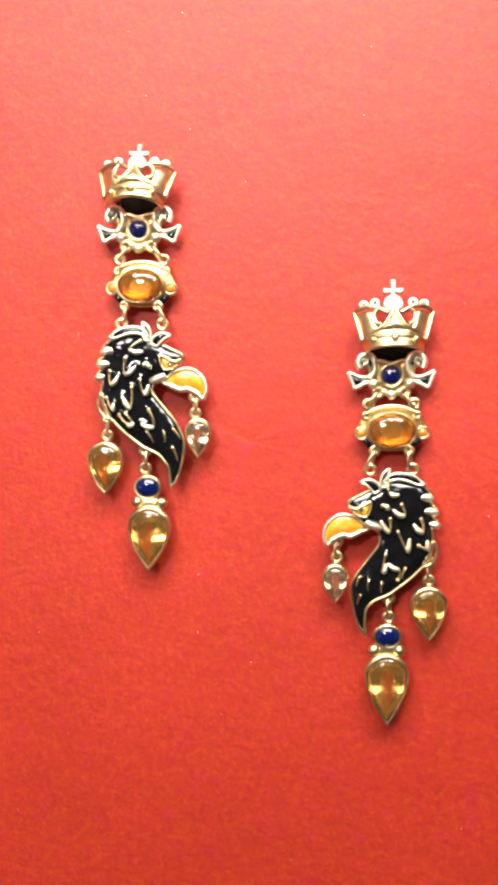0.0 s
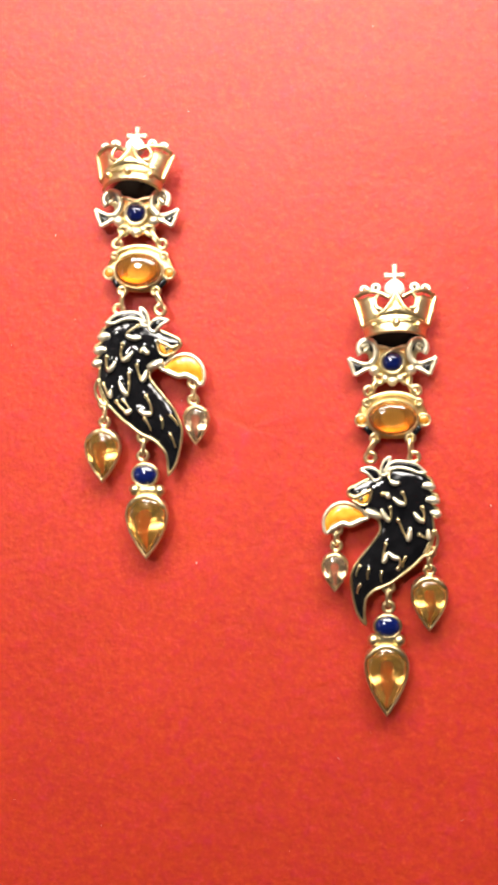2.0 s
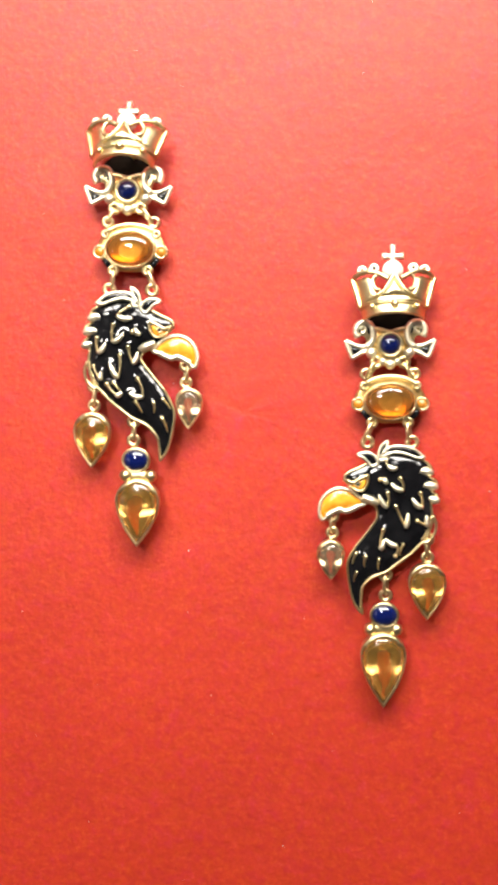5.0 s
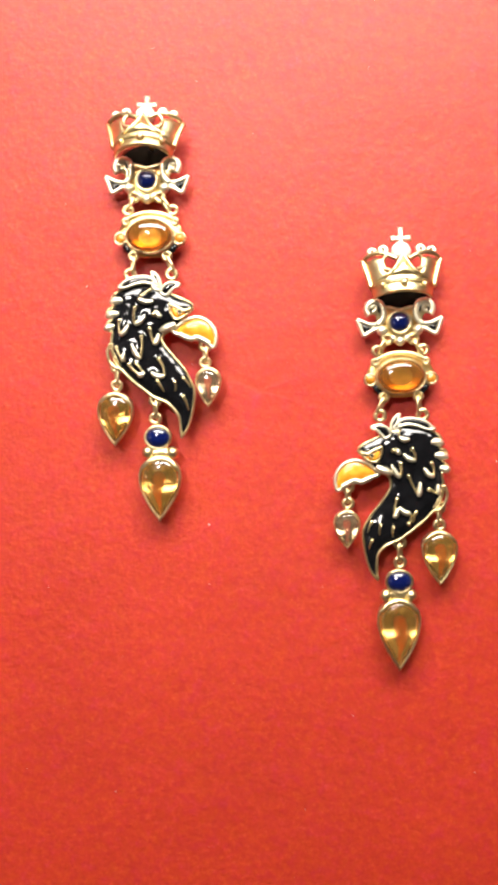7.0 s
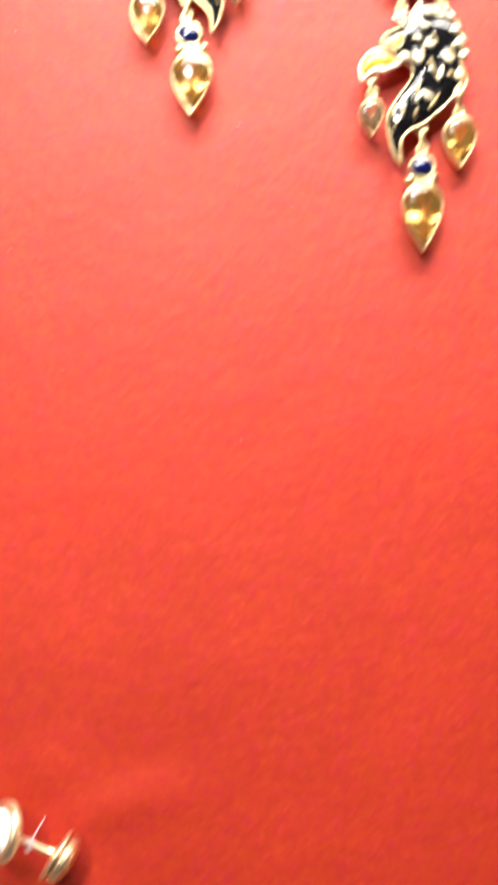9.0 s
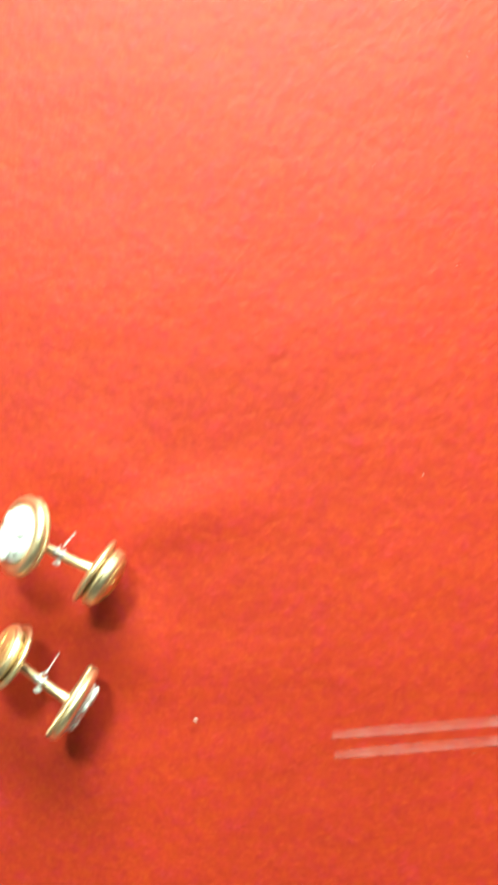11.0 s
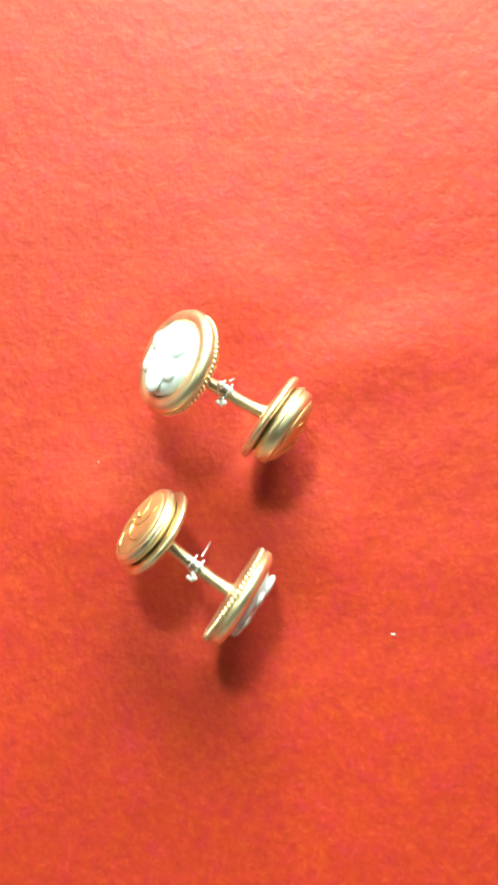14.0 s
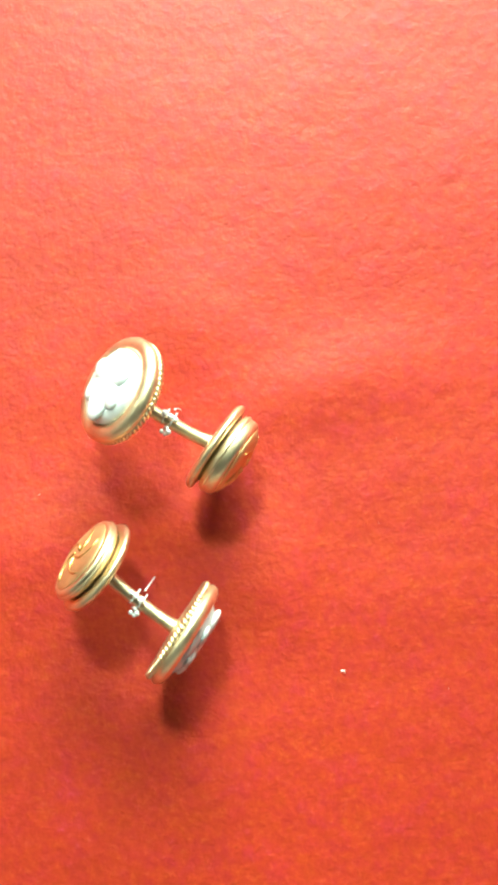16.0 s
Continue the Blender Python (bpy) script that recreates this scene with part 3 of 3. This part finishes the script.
        crown_cap += [(x_gem + 0.8 * half * math.cos(q), y_top - half + (0.78 - 0.02 * i) * half * math.sin(q)) for i, q in ((abs(i - 6), math.pi * (0.86 - 0.72 * i / 12)) for i in range(13))]
        relief(bm, [Vector(p) for p in crown_cap], at, 5, 22, 3, 5 * k, 6 * k)
        if half == 38:
            for s in (-1, 1):
                ball(bm, at(x_gem + s * 22, y_top + 6, 15), 11 * U)
            relief(bm, spline([(x_gem - 24, y_top + 9), (x_gem, y_top + 16), (x_gem + 24, y_top + 9), (x_gem + 20, y_top - 8), (x_gem, y_top - 3), (x_gem - 20, y_top - 8)], 3, True), at, 5, 15, 3, 6, 6)
            loop(bm, x, y_ring - 3, 8.5, 14, 3.6)
        else:
            loop(bm, x, y_ring - 3, 8.0, 14, 3.6)
            tube(bm, [at(x, y_ring - 11, 14), at(x_gem, y_top + 1, 13)], 5 * U)
        pendant = part("drop", bm, GOLD, thing, "gold-mounted pear-shaped citrine drop")
        bm = bmesh.new()
        lathe(bm, [(0.5 * k, 20 - 31 * k), (13 * k, 20 - 21.5 * k), (25 * k, 20 - 9.5 * k), (34.3 * k, 20), (34.6 * k, 22), (28 * k, 27), (20 * k, 30), (0.5, 30.3)], shifted(*cxy, 0), 1, 40, True, pear_shape(tip))
        part("citrine", bm, gem, pendant, "faceted pear-shaped citrine")
        if half == 38:
            bm = bmesh.new()
            lathe(bm, [(24, 5), (25.5, 14), (24, 20), (20.5, 18)], shifted((x + x_gem) / 2, y_ring - 37), 0.88, 32, False)
            seat = part("bezel", bm, GOLD, pendant)
            bm = bmesh.new()
            lathe(bm, [(21, 7)] + [(21 * math.cos(q), 15 + 11 * math.sin(q)) for q in (k2 * math.pi / 16 for k2 in range(8))] + [(0.3, 26)], shifted((x + x_gem) / 2, y_ring - 37), 0.86, 30)
            part("sapphire", bm, SAPPHIRE, seat, "oval dark blue sapphire")
    shift[0] = head_dx
    for x in (-31, 43):
        bm = bmesh.new()
        loop(bm, x, -167, 8.5, 14, 4.0)
        part("eye", bm, GOLD, head)
    return thing


PLUMES = (((7, -197), (-13, -213), (14, -216)), ((-19, -228), (-20, -257), (-1, -242)), ((14, -240), (17, -234), (29, -242)), ((-47, -251), (-45, -276), (-31, -258)),
          ((7, -265), (15, -293), (23, -273)), ((-7, -279), (-9, -318), (-25, -293)), ((-53, -298), (-42, -321), (-39, -307)), ((-29, -328), (-14, -345), (-2, -341)),
          ((24, -318), (34, -348), (10, -342)))
QUILLS = (((-18, -325), (-4, -342)), ((21, -356), (33, -376)), ((52, -358), (53, -375)), ((67, -351), (80, -368)), ((67, -383), (76, -407)))
DROPS = ((-55, -332, -362, -377, -471, 32, -57, CITRINE), (104, -293, -320, -332, -401, 23, 110, PALE_CITRINE), (15, -390, -420, -490, -605, 38, 24, CITRINE))
MIRRORED_PLUMES = (((10, -190), (11, -205), (-6, -208)), ((23, -228), (17, -226), (10, -231)), ((-10, -226), (-15, -246), (6, -234)), ((10, -251), (11, -275), (26, -253)),
                   ((-43, -251), (-46, -275), (-29, -259)), ((-3, -273), (-19, -309), (-23, -284)), ((-38, -297), (-55, -306), (-53, -288)), ((18, -313), (24, -345), (16, -328)),
                   ((-2, -356), (-5, -338), (15, -327)))
MIRRORED_QUILLS = (((-15, -336), (-9, -354)), ((62, -352), (69, -370)), ((47, -357), (49, -375)), ((25, -361), (26, -379)), ((62, -384), (67, -400)))
MIRRORED_DROPS = ((-57, -329, -358, -371, -465, 31, -56, CITRINE), (102, -291, -317, -332, -399, 23, 105, PALE_CITRINE), (13, -391, -423, -490, -616, 38, 17, CITRINE))
earring(1, -0.0215, 0.0432, 1.15, 27, -8, 27, -4, -6, 0, 0, PLUMES, QUILLS, DROPS, "gold earring with crown, sapphire and black bird head")
earring(-1, 0.0293, 0.0137, -0.6, 17, -1, 32, 0, -5, -4, 5, MIRRORED_PLUMES, MIRRORED_QUILLS, MIRRORED_DROPS, "gold earring with mirrored black bird head and citrines")


# ---- cuff links ----
def disc_frame(centre, normal):
    z = Vector(normal).normalized()
    x = z.cross(Vector((0, 1, 0))).normalized()
    y = z.cross(x)
    m = Matrix((x, y, z)).transposed().to_4x4()
    m.translation = Vector(centre)
    return m


MM = 0.001


def cuff_link(front, front_normal, back, back_normal, rise, label):
    """front: centre of the ornamental end; back: centre of the domed end; both in metres."""
    thing = tagged(new("cufflink"), label, "cufflink", "pair of cufflinks")
    base = (Vector(front) + Vector(back)) / 2
    base.y = 0
    thing.location = base
    plain = lambda x, y, h: Vector((x * MM, y * MM, h * MM))
    fm, bm_ = (Matrix.Translation(-base) @ disc_frame(front, front_normal), Matrix.Translation(-base) @ disc_frame(back, back_normal))

    def placed(name, b, mat, frame_m, parent, text="", smooth=True):
        b.transform(frame_m)
        return part(name, b, mat, parent, text, smooth)
    # ornamental end
    b = bmesh.new()
    lathe(b, [(0.2, -0.9), (2.0, -0.8), (5.5, -0.6), (6.0, -0.3), (6.15, 0.0), (6.0, 0.3), (0.2, 0.35)], plain, 1, 56)
    plate = placed("front_plate", b, BRUSHED_GOLD, fm, thing, "round gold plate with a rope edge")
    b = bmesh.new()
    for k in range(64):
        q = 2 * math.pi * k / 64
        c, s = math.cos(q), math.sin(q)
        p0, p1 = Vector((5.95 * c, 5.95 * s, -0.62)), Vector((6.1 * math.cos(q + 0.09), 6.1 * math.sin(q + 0.09), 0.02))
        tube(b, [p0 * MM, (p0 * 0.35 + p1 * 0.65) * MM * 1.008, p1 * MM], lambda s_: 0.25 * MM * (1.0 if 0.2 < s_ < 0.8 else 0.6), False, 6)
    placed("rope_edge", b, BRUSHED_GOLD, fm, plate)
    b = bmesh.new()
    lathe(b, [(6.0, 0.02), (6.28, 0.3), (6.33, 0.7), (6.15, 1.1), (5.75, 1.42), (5.25, 1.55), (4.8, 1.45), (4.45, 1.0)], plain, 1, 56, False)
    placed("bezel", b, BRUSHED_GOLD, fm, plate)
    b = bmesh.new()
    lathe(b, [(4.5, 0.8), (4.45, 1.7), (3.6, 2.3), (0.2, 2.6)], plain, 1, 40)
    placed("enamel_face", b, WHITE, fm, plate, "white enamel face")
    for x, y, long, broad, h, turn in ((3.0, 0.3, 1.9, 1.2, 2.1, 12), (-0.3, 0.5, 1.7, 1.1, 2.0, -14), (-3.3, 0.0, 1.5, 1.0, 1.9, 8),
                                       (1.4, 2.4, 1.5, 0.9, 1.9, 40), (1.4, -2.3, 1.5, 0.9, 1.9, -40), (-1.7, 2.5, 1.4, 0.9, 1.9, 120), (-1.7, -2.4, 1.4, 0.9, 1.9, 60)):
        b = bmesh.new()
        bmesh.ops.create_uvsphere(b, u_segments=18, v_segments=10, radius=MM,
                                  matrix=pose(x * 0.80 * MM, y * 0.84 * MM, (h + 0.40) * MM, 0, 0, turn) @ Matrix.Diagonal((long * 1.08, broad * 1.4, 0.62, 1)))
        placed("white_leaf", b, WHITE, fm, plate)
    # domed end
    b = bmesh.new()
    lathe(b, [(0.2, -0.8), (2.0, -0.75), (5.1, -0.45), (5.55, -0.15), (5.65, 0.15), (5.5, 0.42), (4.9, 0.55), (4.6, 0.55)], plain, 1, 52, False)
    plate2 = placed("back_plate", b, BRUSHED_GOLD, bm_, thing, "round gold back plate")
    b = bmesh.new()
    lathe(b, [(r, h if h < 1.5 else 1.5 + (h - 1.5) * rise) for r, h in ((4.3, 0.3), (4.35, 0.8), (4.85, 1.05), (4.95, 1.5), (4.92, 2.3), (4.75, 2.75), (4.3, 2.95), (4.2, 2.7))], plain, 1, 48, False)
    dome = placed("dome", b, BRUSHED_GOLD, bm_, plate2, "domed gold button")
    b = bmesh.new()
    lathe(b, [(r, 1.5 + (h - 1.5) * rise) for r, h in ((4.35, 2.9), (4.25, 3.08), (3.7, 3.45), (2.5, 3.85), (1.2, 4.0), (0.15, 4.05))], plain, 1, 48)
    placed("dome_face", b, ENGRAVED_GOLD, bm_, dome, "engraved deep gold face")
    b = bmesh.new()
    ring = [Vector((4.9 * math.cos(q), 4.9 * math.sin(q), 1.5)) * MM for q in (2 * math.pi * k / 40 for k in range(40))]
    tube(b, ring, 0.22 * MM, True, 6)
    placed("gold_rim", b, BRUSHED_GOLD, bm_, dome)
    # engraved curls on the dome
    for k in range(5):
        b = bmesh.new()
        q0 = 2 * math.pi * k / 5
        curl = []
        for i in range(9):
            r, q = 0.6 + 0.38 * i, q0 + 0.16 * i
            curl.append(Vector((r * math.cos(q), r * math.sin(q), 1.5 + (2.6 - 0.043 * r * r) * rise)) * MM)
        tube(b, curl, lambda s_: 0.17 * MM * (1 - 0.6 * s_), False, 6)
        placed("engraved_curl", b, GOLD_DEEP, bm_, dome)
    # bar between the ends, a little bowed
    a, c = fm @ Vector((0, 0, -0.6 * MM)), bm_ @ Vector((0, 0, -0.6 * MM))
    mid = (a + c) / 2
    b = bmesh.new()
    line = spline([a, a.lerp(c, 0.3) + Vector((0, 0.0002, -0.0003)), a.lerp(c, 0.7) + Vector((0, 0.0002, -0.0003)), c], 6)
    tube(b, line, lambda s: MM * (0.72 + 0.35 * abs(2 * s - 1) ** 6), False, 12)
    part("bar", b, BRUSHED_GOLD, thing)
    # clear nylon tie that holds the bar to the board
    # whitish balls added along the bar for the glints on the tie
    rng = random.Random(7)
    for k in range(8):
        below = Vector((-0.0002 + rng.uniform(-0.0007, 0.0007), -0.0004, -0.0013 + rng.uniform(-0.0006, 0.0004)))
        above = (c - a).normalized() * rng.uniform(-1.3, 1.3) * MM + Vector((0, -0.0009, 0.0003))
        b = bmesh.new()
        ball(b, mid + (below if k < 4 else above), rng.uniform(0.25, 0.48) * MM, 1.0, 10)
        part("glint_bead", b, NYLON, thing, "small whitish ball standing for a glint on the nylon tie")
    d = (c - a).normalized()
    side = Vector((-d.z, 0, d.x))
    for off in (-0.5, 0.5):
        b = bmesh.new()
        o = mid + d * off * MM
        loop_pts = [o + side * 0.95 * MM * math.cos(q) + Vector((0, 1, 0)) * 0.95 * MM * math.sin(q) for q in (2 * math.pi * k / 18 for k in range(18))]
        tube(b, loop_pts, 0.10 * MM, True, 6)
        part("nylon_tie", b, NYLON, thing, "clear nylon thread")
    for sgn in (1, -1):
        b = bmesh.new()
        foot = Vector((mid.x + sgn * side.x * 1.8 * MM, 0.001, mid.z + sgn * side.z * 1.8 * MM))
        tube(b, spline([mid + side * sgn * 1.2 * MM, (mid + foot) / 2 + side * sgn * 0.8 * MM, foot], 5), 0.11 * MM, False, 6)
        part("nylon_tie", b, NYLON, thing)
    return thing


cuff_link((-0.06400, -0.00880, -0.17752), (-0.66, -0.62, 0.30), (-0.05371, -0.00650, -0.18364), (0.82, -0.04, -0.57), 1.0, "gold cufflink with white enamel face, tied to felt")
cuff_link((-0.05769, -0.00780, -0.20448), (0.84, -0.02, -0.54), (-0.06698, -0.00780, -0.19729), (-0.74, -0.36, 0.58), 0.55, "gold cufflink lying with its dome up, tied to felt")


# ---- lint on the felt ----
def lint():
    rng = random.Random(11)
    bm = bmesh.new()
    for i in range(150):
        x, z = rng.uniform(-0.12, 0.09), rng.uniform(-0.29, 0.10)
        size = rng.choice((0.05, 0.06, 0.08, 0.08, 0.10, 0.15)) * MM
        if i == 0:
            x, z, size = -0.0383, -0.2110, 0.26 * MM
        q = rng.uniform(0, 6.28)
        p = Vector((x, -0.0001, z))
        d = Vector((math.cos(q), -0.15, math.sin(q))) * size
        tube(bm, spline([p - d, p + Vector((0, -size * 0.5, size * 0.6)), p + d], 3), size * 0.4, False, 5)
    tagged(part("lint", bm, LINT), "tiny white lint specks on red felt", "lint", kind="stuff")


lint()


# ---- pale see-through strips beside the cuff links, for a streaky reflection in glass ----
def glare_strip(x, z, length, rise, width):
    bm = bmesh.new()
    n = 14
    rows = []
    for i in range(n + 1):
        u = i / n
        half = width / 2 * (0.75 + 0.25 * min(1.0, u * 5))
        px, pz = length * u, rise * u
        rows.append([bm.verts.new((px, y, pz + w * half)) for w, y in ((-1, 0.0), (-0.8, -0.00008), (0.8, -0.00008), (1, 0.0), (0, 0.0003))])
    for a, b in zip(rows, rows[1:]):
        for k in range(5):
            bm.faces.new((a[k], a[(k + 1) % 5], b[(k + 1) % 5], b[k]))
    bm.faces.new(rows[0])
    bm.faces.new(rows[-1][::-1])
    strip = part("glare_strip", bm, GLARE)
    strip.location = (x, -0.00005, z)
    return tagged(strip, "thin pale strip on red felt standing for a reflected streak", "tape", "tape strips")


glare_strip(-0.0152, -0.2139, 0.045, 0.0034, 0.0018)
glare_strip(-0.0148, -0.2174, 0.045, 0.0036, 0.0018)
